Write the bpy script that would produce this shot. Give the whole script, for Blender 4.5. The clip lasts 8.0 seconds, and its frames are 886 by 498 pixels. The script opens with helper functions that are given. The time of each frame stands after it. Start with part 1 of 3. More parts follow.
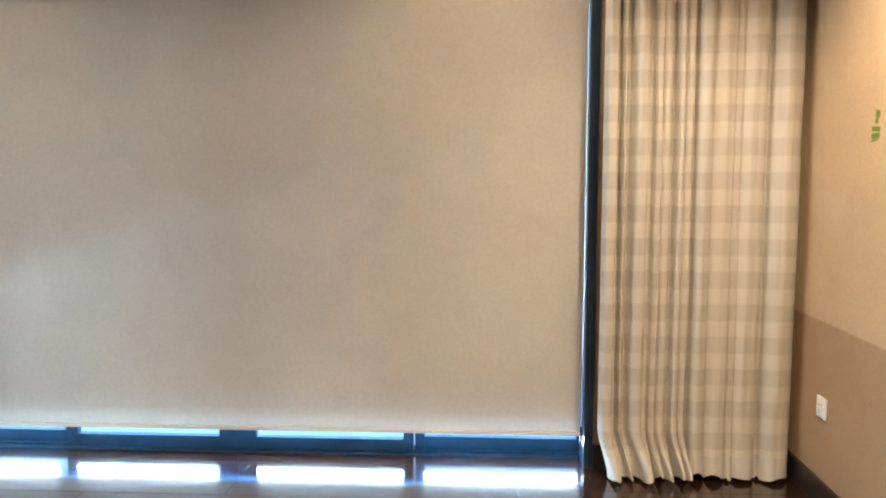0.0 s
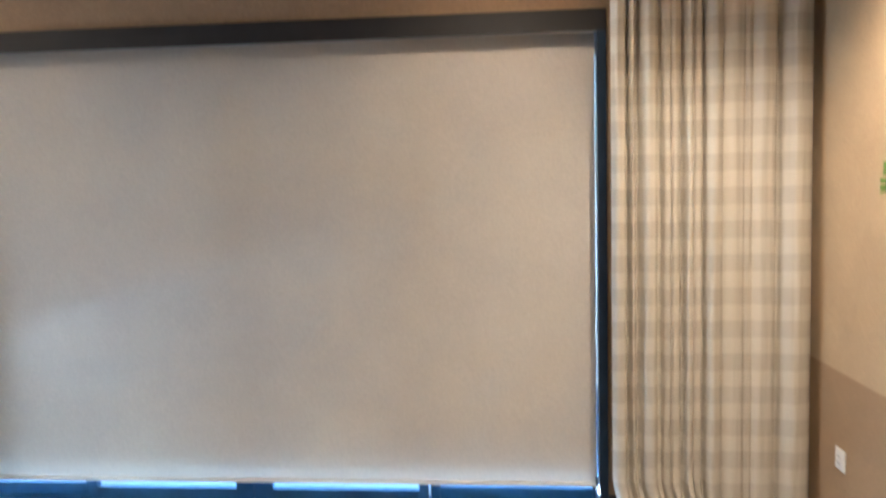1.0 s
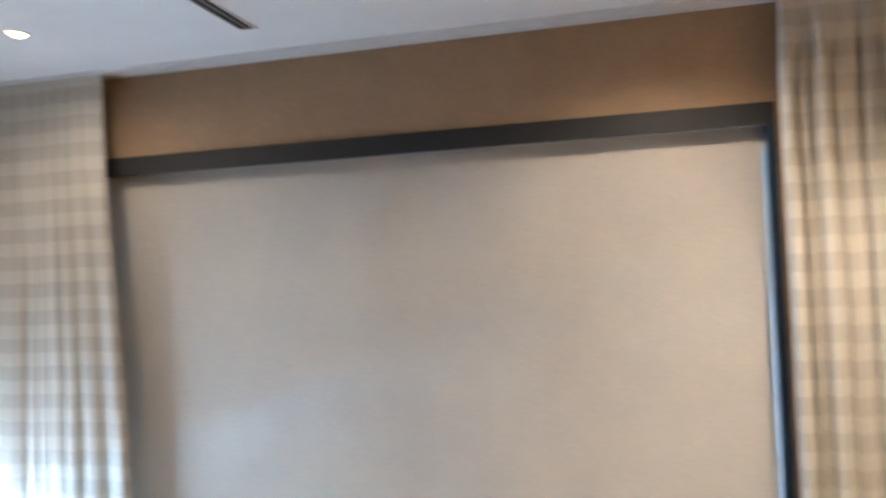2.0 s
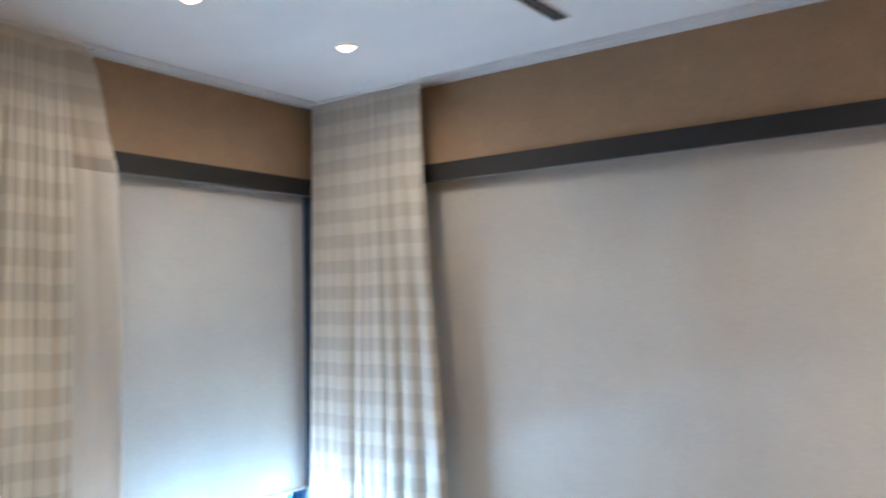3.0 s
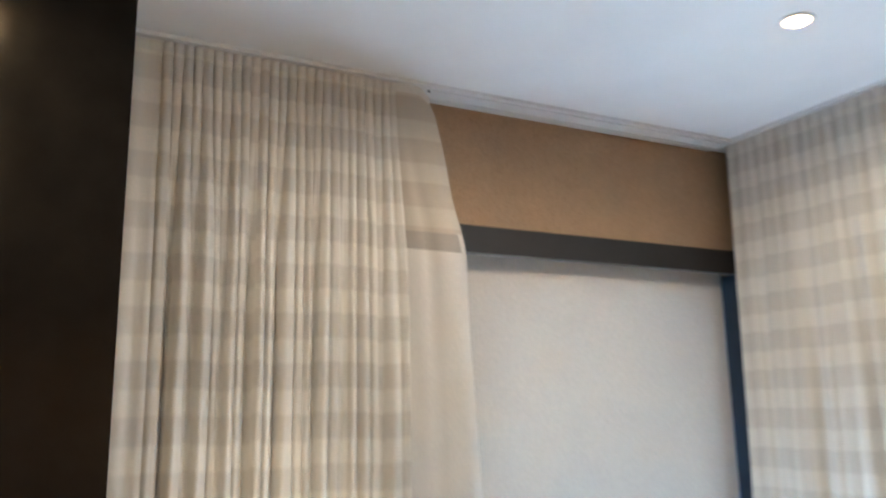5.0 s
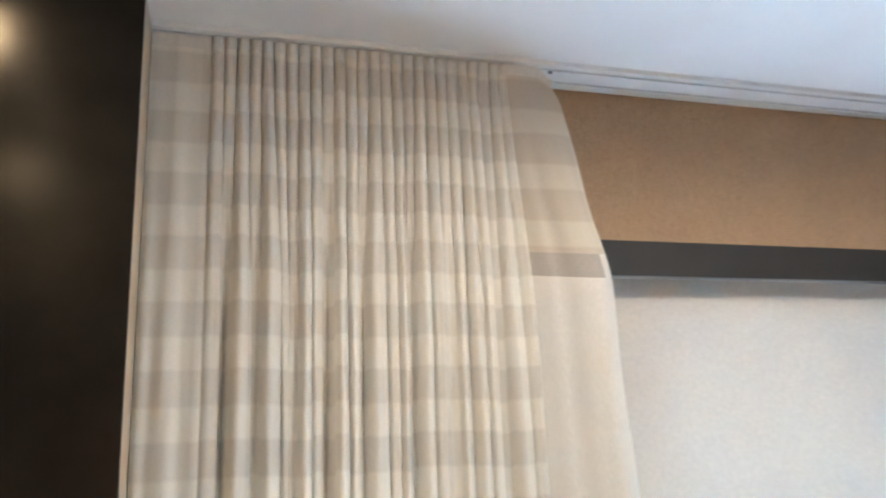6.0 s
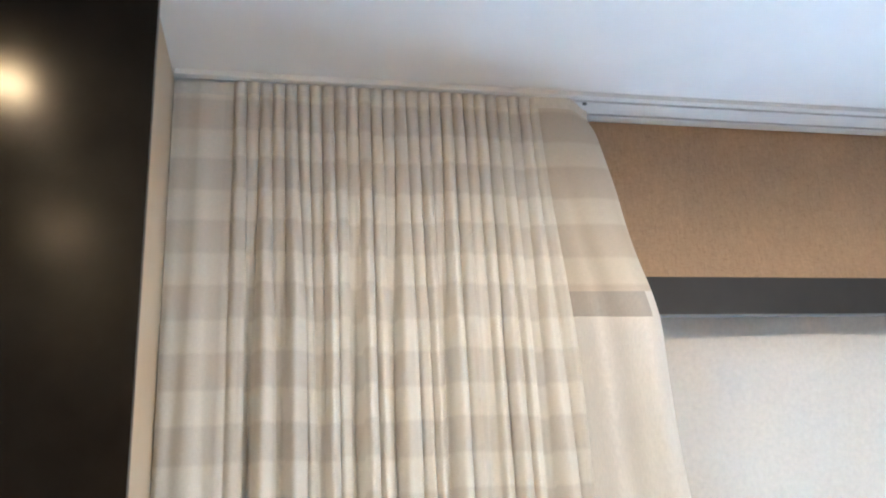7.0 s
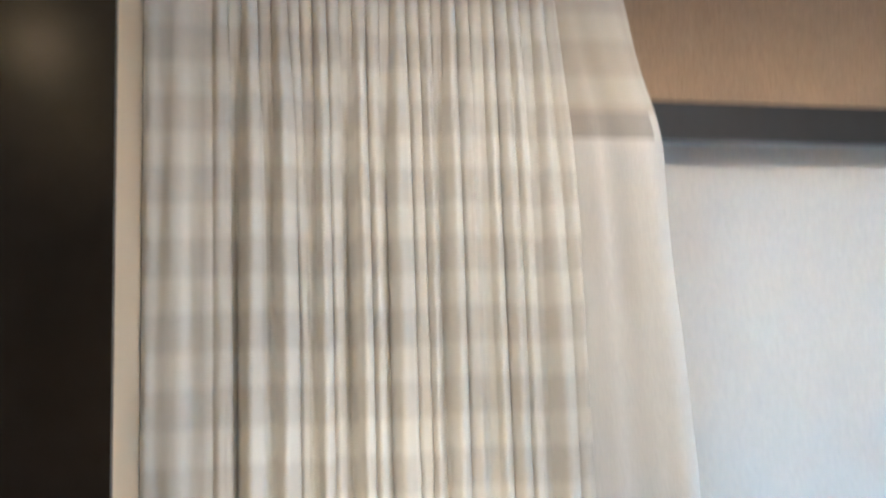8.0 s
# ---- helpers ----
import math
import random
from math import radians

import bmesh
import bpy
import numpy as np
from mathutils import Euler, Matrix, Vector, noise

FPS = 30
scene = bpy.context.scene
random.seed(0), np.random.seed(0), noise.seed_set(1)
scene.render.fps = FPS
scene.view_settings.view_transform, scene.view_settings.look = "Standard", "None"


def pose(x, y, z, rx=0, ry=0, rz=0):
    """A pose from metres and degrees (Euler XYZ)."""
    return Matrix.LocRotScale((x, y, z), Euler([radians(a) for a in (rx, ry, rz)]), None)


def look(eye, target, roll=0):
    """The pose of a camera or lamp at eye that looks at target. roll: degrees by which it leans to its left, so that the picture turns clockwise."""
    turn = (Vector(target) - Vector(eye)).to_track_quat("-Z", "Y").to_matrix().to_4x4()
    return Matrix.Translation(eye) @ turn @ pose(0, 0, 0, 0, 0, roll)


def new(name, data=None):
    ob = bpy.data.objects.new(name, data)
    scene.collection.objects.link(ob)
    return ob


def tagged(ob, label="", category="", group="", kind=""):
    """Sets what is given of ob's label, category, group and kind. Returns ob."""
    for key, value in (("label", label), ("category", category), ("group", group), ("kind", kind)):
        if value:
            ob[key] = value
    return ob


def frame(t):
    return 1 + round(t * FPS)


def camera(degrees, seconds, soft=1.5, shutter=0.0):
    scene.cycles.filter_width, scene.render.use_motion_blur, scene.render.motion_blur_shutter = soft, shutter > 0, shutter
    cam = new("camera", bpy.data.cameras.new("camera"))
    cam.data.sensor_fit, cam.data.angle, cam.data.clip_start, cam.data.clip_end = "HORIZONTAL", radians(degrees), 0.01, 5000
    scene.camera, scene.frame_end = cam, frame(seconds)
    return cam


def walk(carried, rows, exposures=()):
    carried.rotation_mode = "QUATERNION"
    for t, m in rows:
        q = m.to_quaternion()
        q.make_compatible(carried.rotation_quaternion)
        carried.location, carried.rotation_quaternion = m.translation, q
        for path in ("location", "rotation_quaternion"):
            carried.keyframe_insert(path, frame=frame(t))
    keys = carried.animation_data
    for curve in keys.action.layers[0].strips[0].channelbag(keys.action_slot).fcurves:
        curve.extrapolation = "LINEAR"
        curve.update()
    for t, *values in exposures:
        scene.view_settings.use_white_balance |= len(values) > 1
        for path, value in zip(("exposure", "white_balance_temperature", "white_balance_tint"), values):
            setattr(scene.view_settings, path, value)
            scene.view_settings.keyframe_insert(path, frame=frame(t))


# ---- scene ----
cam = camera(58.6, 8.0, soft=2.0, shutter=0.7)
PATH = [
    (0, (3.541, -3.516, 1.363), (3.432, -1.529, 1.16), -0.0),
    (0.5, (3.542, -3.492, 1.393), (3.437, -1.506, 1.182), -0.5),
    (1, (3.613, -3.516, 1.498), (3.438, -1.529, 1.351), -1.2),
    (1.2, (3.613, -3.524, 1.51), (3.413, -1.535, 1.429), -1.2),
    (2.3, (3.455, -3.465, 1.6), (2.739, -1.601, 1.716), -2.0),
    (2.5, (3.441, -3.394, 1.607), (2.563, -1.602, 1.733), -1.6),
    (3, (3.317, -3.312, 1.563), (2.146, -1.696, 1.687), -1.2),
    (3.5, (3.072, -3.098, 1.562), (1.71, -1.637, 1.666), -1.2),
    (4, (2.792, -2.948, 1.609), (1.223, -1.716, 1.744), -1.3),
    (4.5, (2.547, -2.691, 1.636), (0.848, -1.661, 1.87), -1.0),
    (5, (2.277, -2.534, 1.668), (0.532, -1.637, 2.059), -1.0),
    (5.2, (2.14, -2.475, 1.726), (0.377, -1.63, 2.151), -1.5),
    (6.3, (1.743, -2.212, 1.795), (-0.129, -1.749, 2.287), -2.2),
    (6.5, (1.725, -2.197, 1.78), (-0.14, -1.762, 2.321), -2.6),
    (7, (1.716, -2.188, 1.79), (-0.141, -1.774, 2.378), -3.0),
    (7.5, (1.688, -2.188, 1.79), (-0.192, -1.779, 2.317), -3.0),
    (8, (1.653, -2.175, 1.74), (-0.289, -1.746, 1.956), -1.9),
]
EXPOSURES = [(0.0, 3.35, 6050, 11), (0.5, 2.85, 5700, 11), (1.2, 3.4, 5450, 10), (2.5, 3.5, 5150, 9), (3.5, 3.55, 4950, 6), (4.5, 3.9, 5050, 6), (5.0, 3.95, 5100, 6), (6.5, 4.5, 4850, 5), (7.5, 4.5, 4800, 5), (8.0, 4.3, 4750, 5)]
walk(cam, [(t, look(eye, target, roll)) for t, eye, target, roll in PATH], EXPOSURES)

# ---- plan, in metres ----
CEIL = 2.70                       # ceiling height
XC = 4.90                         # wall with the socket
YS = -5.0                         # wall behind the camera
WARD_X, WARD_Y = 0.49, -2.387      # wardrobe front plane and its end beside the curtain
HEAD_LO, HEAD_HI = 2.176, 2.27    # dark head bar over both blinds
A0, A1 = 0.70, 4.03              # window opening in the long wall
B0, B1 = -2.36, -0.002            # window opening in the short wall
BLIND_A_BOTTOM, BLIND_B_BOTTOM = 0.135, 0.49
SET_BACK = 0.078                  # how far both blinds hang behind the wall face
SILL_Y = 0.122                    # where the floor meets the sliding track

# ---- world and lights ----
world = bpy.data.worlds.new("world")
scene.world = world
world.use_nodes = True
wn = world.node_tree
sky = wn.nodes.new("ShaderNodeTexSky")
sky.sky_type, sky.sun_disc = "NISHITA", False
sky.sun_elevation, sky.sun_rotation = radians(48), radians(150)
wn.nodes["Background"].inputs["Strength"].default_value = 0.10
wn.links.new(sky.outputs["Color"], wn.nodes["Background"].inputs["Color"])

sun_data = bpy.data.lights.new("sun", "SUN")
sun_data.energy, sun_data.angle, sun_data.color = 5.0, radians(0.5), (1.0, 0.95, 0.87)
sun = new("sun", sun_data)
sun.matrix_world = look((20, -30, 40), (0, 0, 0))

# daylight from the gap under the raised blind, in the opening of the short wall's window
gap_data = bpy.data.lights.new("window_daylight", "AREA")
gap_data.shape, gap_data.size, gap_data.size_y = "RECTANGLE", 1.4, 0.36
gap_data.energy, gap_data.color = 4.6, (0.82, 0.92, 1.0)
gap_light = new("window_daylight", gap_data)
gap_light.matrix_world = look((-0.118, -0.78, 0.27), (1.5, -0.9, 1.2))
# lamp added behind the raised blind; its glow stands in for lens bloom
bloom_data = bpy.data.lights.new("bloom_lamp", "AREA")
bloom_data.shape, bloom_data.size, bloom_data.size_y = "RECTANGLE", 2.1, 0.03
bloom_data.energy, bloom_data.color = 12.0, (0.45, 0.74, 1.0)
new("bloom_lamp", bloom_data).matrix_world = look((-0.234, -1.1, 0.43), (-0.19, -1.1, 1.2))
# another lamp added behind the wide blind for the same bloom
strip_data = bpy.data.lights.new("bloom_lamp", "AREA")
strip_data.shape, strip_data.size, strip_data.size_y = "RECTANGLE", 3.2, 0.015
strip_data.energy, strip_data.color = 7.0, (0.40, 0.72, 1.0)
new("bloom_lamp", strip_data).matrix_world = look((2.365, 0.117, 0.135), (2.365, 0.109, 0.9))
# and from the low gap under the wide blind, one for each pane
for x0, x1 in ((0.80, 1.46), (1.56, 2.25), (2.445, 3.15), (3.255, 3.975)):
    low_data = bpy.data.lights.new("low_daylight", "AREA")
    low_data.shape, low_data.size, low_data.size_y = "RECTANGLE", x1 - x0, 0.04
    low_data.energy, low_data.color = 0.65, (0.66, 0.86, 1.0)
    new("low_daylight", low_data).matrix_world = look(((x0 + x1) / 2, 0.110, 0.095), ((x0 + x1) / 2, -2.0, 0.9))

LAMP_WATTS = 3.0
LAMP_COLOUR = (1.0, 0.73, 0.46)
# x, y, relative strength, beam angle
# lamps three and nine to eleven are unseen, added to brighten curtains and walls
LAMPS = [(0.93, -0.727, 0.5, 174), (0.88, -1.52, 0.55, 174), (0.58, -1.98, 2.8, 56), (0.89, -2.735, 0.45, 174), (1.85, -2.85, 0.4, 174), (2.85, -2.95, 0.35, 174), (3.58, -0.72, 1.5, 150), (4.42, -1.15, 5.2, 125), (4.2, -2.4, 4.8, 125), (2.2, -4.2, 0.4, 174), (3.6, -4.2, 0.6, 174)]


# ---- materials ----
def material(name):
    m = bpy.data.materials.new(name)
    m.use_nodes = True
    return m, m.node_tree, m.node_tree.nodes["Principled BSDF"]


def node(tree, kind, **values):
    n = tree.nodes.new(kind)
    for k, v in values.items():
        n.inputs[k.replace("_", " ")].default_value = v
    return n


def coords(tree, scale=(1, 1, 1), space="Object"):
    c = tree.nodes.new("ShaderNodeTexCoord")
    m = node(tree, "ShaderNodeMapping")
    m.inputs["Scale"].default_value = scale
    tree.links.new(c.outputs[space], m.inputs["Vector"])
    return m.outputs["Vector"]


def noise_tex(tree, vector, scale, detail=4.0, rough=0.6):
    n = node(tree, "ShaderNodeTexNoise", Scale=scale, Detail=detail, Roughness=rough)
    tree.links.new(vector, n.inputs["Vector"])
    return n.outputs["Fac"]


def ramp(tree, fac, stops):
    r = tree.nodes.new("ShaderNodeValToRGB")
    e = r.color_ramp.elements
    while len(e) < len(stops):
        e.new(0.5)
    for item, (p, c) in zip(e, stops):
        item.position, item.color = p, (*c, 1)
    tree.links.new(fac, r.inputs["Fac"])
    return r.outputs["Color"]


def blend(tree, a, b, fac, mode="MIX"):
    n = tree.nodes.new("ShaderNodeMix")
    n.data_type, n.blend_type = "RGBA", mode
    for socket, v in ((n.inputs[6], a), (n.inputs[7], b), (n.inputs[0], fac)):
        if isinstance(v, (int, float)):
            socket.default_value = v
        elif isinstance(v, tuple):
            socket.default_value = (*v, 1)
        else:
            tree.links.new(v, socket)
    return n.outputs[2]


def maths(tree, op, a, b=0.0, c=0.0):
    n = tree.nodes.new("ShaderNodeMath")
    n.operation = op
    for i, v in enumerate((a, b, c)):
        if isinstance(v, (int, float)):
            n.inputs[i].default_value = v
        else:
            tree.links.new(v, n.inputs[i])
    return n.outputs[0]


def bump(tree, height, strength, distance=0.002):
    n = node(tree, "ShaderNodeBump", Strength=strength, Distance=distance)
    tree.links.new(height, n.inputs["Height"])
    return n.outputs["Normal"]


def plain(name, colour, rough, metal=0.0, vary=0.12, scale=9.0, grain=300.0, relief=0.08):
    """A painted, metal or plastic surface with soft blotches and a fine grain."""
    m, t, p = material(name)
    v = coords(t)
    big, small = noise_tex(t, v, scale), noise_tex(t, v, grain, 2.0)
    dark, light = (tuple(c * (1 - vary) for c in colour), tuple(min(1, c * (1 + vary)) for c in colour))
    t.links.new(ramp(t, big, [(0.3, dark), (0.7, light)]), p.inputs["Base Color"])
    t.links.new(maths(t, "MULTIPLY_ADD", big, 0.16, rough - 0.08), p.inputs["Roughness"])
    p.inputs["Metallic"].default_value = metal
    t.links.new(bump(t, small, relief, 0.0006), p.inputs["Normal"])
    return m


def wallpaper(name, upper, lower, shadow_top):
    """Woven grasscloth wallpaper; below the last argument's height a cast shadow is painted as a darker tone."""
    m, t, p = material(name)
    v = coords(t)
    weft = noise_tex(t, coords(t, (60, 60, 900)), 1.0, 3.0)
    warp = noise_tex(t, coords(t, (700, 700, 40)), 1.0, 3.0)
    weave = maths(t, "MULTIPLY", maths(t, "ADD", weft, warp), 0.5)
    patch = noise_tex(t, v, 5.0)
    tone = upper
    # painted shadow: straight edge, darker colour below it
    if shadow_top:
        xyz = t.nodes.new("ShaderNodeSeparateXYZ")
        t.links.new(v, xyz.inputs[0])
        tone = blend(t, lower, upper, maths(t, "SMOOTH_MIN", maths(t, "MAXIMUM", maths(t, "MULTIPLY_ADD", xyz.outputs[2], 90.0, -90.0 * shadow_top + 0.5), 0.0), 1.0, 0.05))
    shade = ramp(t, weave, [(0.3, (0.62, 0.60, 0.56)), (0.7, (1.18, 1.18, 1.18))])
    tone = blend(t, tone, shade, 0.9, "MULTIPLY")
    fleck = noise_tex(t, coords(t, (130, 130, 90)), 1.0, 2.0)
    tone = blend(t, tone, ramp(t, fleck, [(0.3, (0.93, 0.92, 0.91)), (0.7, (1.06, 1.06, 1.05))]), 1.0, "MULTIPLY")
    tone = blend(t, tone, ramp(t, patch, [(0.3, (0.92, 0.92, 0.92)), (0.7, (1.06, 1.05, 1.03))]), 1.0, "MULTIPLY")
    t.links.new(tone, p.inputs["Base Color"])
    p.inputs["Roughness"].default_value = 0.8
    t.links.new(bump(t, weave, 0.5, 0.001), p.inputs["Normal"])
    return m


def cloth(name, base_builder, through_share, relief=0.35):
    """A woven fabric that lets some light through."""
    m, t, p = material(name)
    t.nodes.remove(p)
    colour, height = base_builder(t)
    front, back, mix = node(t, "ShaderNodeBsdfDiffuse"), node(t, "ShaderNodeBsdfTranslucent"), node(t, "ShaderNodeMixShader", Fac=through_share)
    normal = bump(t, height, relief, 0.001)
    for shader in (front, back):
        t.links.new(colour, shader.inputs["Color"])
        t.links.new(normal, shader.inputs["Normal"])
    t.links.new(front.outputs[0], mix.inputs[1])
    t.links.new(back.outputs[0], mix.inputs[2])
    t.links.new(mix.outputs[0], t.nodes["Material Output"].inputs["Surface"])
    return m


def weave_height(t, space, a, b):
    w1 = noise_tex(t, coords(t, (a, b, a), space), 1.0, 3.0)
    w2 = noise_tex(t, coords(t, (b, a, b), space), 1.0, 3.0)
    return maths(t, "MULTIPLY", maths(t, "ADD", w1, w2), 0.5)


IVORY, SAND, GREIGE = (0.83, 0.795, 0.72), (0.675, 0.64, 0.575), (0.55, 0.52, 0.465)


def plaid(t):
    """Ivory and greige checks: bands across, fainter bands along the cloth. UV in checks."""
    v = coords(t, (1, 1, 1), "UV")
    xyz = t.nodes.new("ShaderNodeSeparateXYZ")
    t.links.new(v, xyz.inputs[0])
    thread = noise_tex(t, coords(t, (4, 200, 1), "UV"), 1.0, 2.0)
    wobble = maths(t, "MULTIPLY_ADD", thread, 0.05, -0.025)

    def band(coordinate, pitch, share):
        f = maths(t, "FRACT", maths(t, "ADD", maths(t, "DIVIDE", coordinate, pitch), wobble))
        tri = maths(t, "ABSOLUTE", maths(t, "SUBTRACT", f, 0.5))
        k = maths(t, "MULTIPLY_ADD", tri, 18.0, -18.0 * (0.5 - share / 2) + 0.5)
        return maths(t, "MINIMUM", maths(t, "MAXIMUM", k, 0.0), 1.0)

    across = band(xyz.outputs[1], 1.0, 0.52)
    along = band(xyz.outputs[0], 1.0, 0.5)
    mix = maths(t, "ADD", maths(t, "MULTIPLY", across, 0.37), maths(t, "MULTIPLY", along, 0.20))
    colour = ramp(t, mix, [(0.0, IVORY), (0.55, SAND), (1.0, GREIGE)])
    height = weave_height(t, "UV", 120, 12)
    colour = blend(t, colour, ramp(t, height, [(0.3, (0.84, 0.83, 0.81)), (0.7, (1.08, 1.08, 1.07))]), 0.8, "MULTIPLY")
    return colour, height


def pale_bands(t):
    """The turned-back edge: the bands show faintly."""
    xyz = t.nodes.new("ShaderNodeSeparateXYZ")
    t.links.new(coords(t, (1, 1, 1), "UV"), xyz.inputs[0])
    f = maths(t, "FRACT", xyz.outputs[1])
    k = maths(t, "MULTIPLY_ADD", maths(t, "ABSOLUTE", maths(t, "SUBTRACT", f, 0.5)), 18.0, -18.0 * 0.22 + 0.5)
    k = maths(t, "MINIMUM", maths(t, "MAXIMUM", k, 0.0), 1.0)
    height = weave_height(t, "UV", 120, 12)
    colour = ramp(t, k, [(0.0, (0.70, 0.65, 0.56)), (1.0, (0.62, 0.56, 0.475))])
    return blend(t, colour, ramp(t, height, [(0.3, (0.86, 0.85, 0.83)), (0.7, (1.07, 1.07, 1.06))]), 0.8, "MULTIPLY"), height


def flat_cloth(colour):
    def build(t):
        height = weave_height(t, "Object", 800, 80)
        shade = ramp(t, height, [(0.3, tuple(c * 0.86 for c in colour)), (0.7, tuple(min(1, c * 1.07) for c in colour))])
        mottle = ramp(t, noise_tex(t, coords(t), 1.6), [(0.3, (0.90, 0.90, 0.915)), (0.7, (1.05, 1.04, 1.01))])
        return blend(t, shade, mottle, 1.0, "MULTIPLY"), height
    return build


def plank_wood():
    m, t, p = material("dark_wood")
    grain = noise_tex(t, coords(t, (2.5, 60, 60)), 1.0, 6.0)
    info = t.nodes.new("ShaderNodeObjectInfo")
    tone = ramp(t, grain, [(0.25, (0.014, 0.007, 0.005)), (0.75, (0.05, 0.025, 0.016))])
    vary = ramp(t, info.outputs["Random"], [(0.0, (0.75, 0.75, 0.75)), (1.0, (1.3, 1.25, 1.2))])
    t.links.new(blend(t, tone, vary, 1.0, "MULTIPLY"), p.inputs["Base Color"])
    t.links.new(maths(t, "MULTIPLY_ADD", grain, 0.10, 0.12), p.inputs["Roughness"])
    p.inputs["Coat Weight"].default_value, p.inputs["Coat Roughness"].default_value = 0.7, 0.09
    t.links.new(bump(t, grain, 0.12, 0.0006), p.inputs["Normal"])
    return m


def glass_material():
    m, t, p = material("window_glass")
    p.inputs["Base Color"].default_value = (0.74, 0.94, 1.0, 1)
    p.inputs["Roughness"].default_value = 0.0
    p.inputs["Transmission Weight"].default_value = 1.0
    p.inputs["IOR"].default_value = 1.45
    return m


def glow(name, colour, strength):
    m, t, p = material(name)
    p.inputs["Emission Color"].default_value = (*colour, 1)
    p.inputs["Emission Strength"].default_value = strength
    return m


PAPER = wallpaper("tan_wallpaper", (0.405, 0.28, 0.17), (0.4, 0.3, 0.2), 0.0)
# second colour is the same paper with a cast shadow painted in
PAPER_SHADED = wallpaper("shadow_painted_wallpaper", (0.56, 0.415, 0.255), (0.40, 0.268, 0.152), 0.748)
WHITE = plain("white_paint", (0.84, 0.83, 0.81), 0.6, vary=0.03, scale=3.0, relief=0.12)
CREAM = plain("cream_laminate", (0.52, 0.415, 0.28), 0.45, vary=0.04)
DARK_METAL = plain("charcoal_frame", (0.02, 0.019, 0.019), 0.6, vary=0.25)
NAVY = plain("navy_jamb", (0.012, 0.028, 0.055), 0.35, vary=0.25)
# dark metal with the blue of lens flare put into its colour
SASH = plain("flare_blue_aluminium", (0.032, 0.085, 0.17), 0.32, 0.6, vary=0.2)
LACQUER = plain("dark_lacquer", (0.0085, 0.0074, 0.0062), 0.22, vary=0.3, relief=0.02)
LACQUER.node_tree.nodes["Principled BSDF"].inputs["Specular IOR Level"].default_value = 0.1
# gold of the lamps' reflected halo is put into the specular colour
LACQUER.node_tree.nodes["Principled BSDF"].inputs["Specular Tint"].default_value = (1.0, 0.80, 0.50, 1.0)
TRACK_WHITE = plain("white_enamel", (0.78, 0.77, 0.75), 0.35, vary=0.04)
SLOT_DARK = plain("slot_shadow_black", (0.012, 0.012, 0.012), 0.7)
LIP = plain("pale_lip", (0.2, 0.2, 0.2), 0.5)
CHROME = plain("brushed_trim", (0.35, 0.34, 0.33), 0.35, 0.6, vary=0.05)
SOCKET_WHITE = plain("socket_plastic", (0.8, 0.78, 0.74), 0.3, vary=0.03)
BASEBOARD = plain("dark_baseboard", (0.02, 0.014, 0.011), 0.35, vary=0.3)
LEAF_GREEN = plain("green_sticker", (0.11, 0.23, 0.012), 0.5, vary=0.3, scale=60)
TERRACE = plain("pale_terrace_concrete", (0.64, 0.65, 0.66), 0.85, vary=0.12, scale=0.7, grain=40, relief=0.3)
CHECK = cloth("plaid_linen", plaid, 0.25)
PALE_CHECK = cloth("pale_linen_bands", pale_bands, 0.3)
GREY_PATCH = cloth("greige_linen_patch", flat_cloth((0.47, 0.435, 0.39)), 0.2)
HEM = cloth("ivory_hem", flat_cloth((0.80, 0.775, 0.715)), 0.12)
LINING = cloth("ivory_lining", flat_cloth((0.82, 0.79, 0.74)), 0.4)
# one fabric twice; the second passes more light to carry the added glow
BLIND_LESS_THROUGH = cloth("blind_fabric_less_through", flat_cloth((0.60, 0.555, 0.485)), 0.018, 0.12)
BLIND_MORE_THROUGH = cloth("blind_fabric_more_through", flat_cloth((0.60, 0.555, 0.485)), 0.05, 0.12)
WOOD = plank_wood()
GLASS = glass_material()
LAMP_GLOW = glow("lamp_glow", (1.0, 0.56, 0.20), 1.6)


# ---- mesh helpers ----
def box(bm, x0, x1, y0, y1, z0, z1, bevel=0.0):
    made = bmesh.ops.create_cube(bm, size=1.0, matrix=Matrix.LocRotScale(((x0 + x1) / 2, (y0 + y1) / 2, (z0 + z1) / 2), None, (x1 - x0, y1 - y0, z1 - z0)))
    if bevel:
        edges = list({e for v in made["verts"] for e in v.link_edges})
        bmesh.ops.bevel(bm, geom=edges, offset=bevel, segments=2, profile=0.6, affect="EDGES")
    return bm


def boxes(*dims, bevel=0.0):
    bm = bmesh.new()
    for d in dims:
        box(bm, *d, bevel=bevel)
    return bm


def mesh_of(name, bm, mat, smooth=False):
    me = bpy.data.meshes.new(name)
    bm.to_mesh(me)
    bm.free()
    me.materials.append(mat)
    if smooth:
        for p in me.polygons:
            p.use_smooth = True
    return me


def part(name, bm, mat, parent=None, label="", smooth=False):
    ob = new(name, mesh_of(name, bm, mat, smooth))
    if parent:
        ob.parent = parent
    if label:
        ob["label"] = label
    return ob


def structure(name, bm, mat, label, category):
    return tagged(part(name, bm, mat), label, category, kind="structure")


def empty(name, at=(0, 0, 0)):
    ob = new(name)
    ob.location = at
    return ob


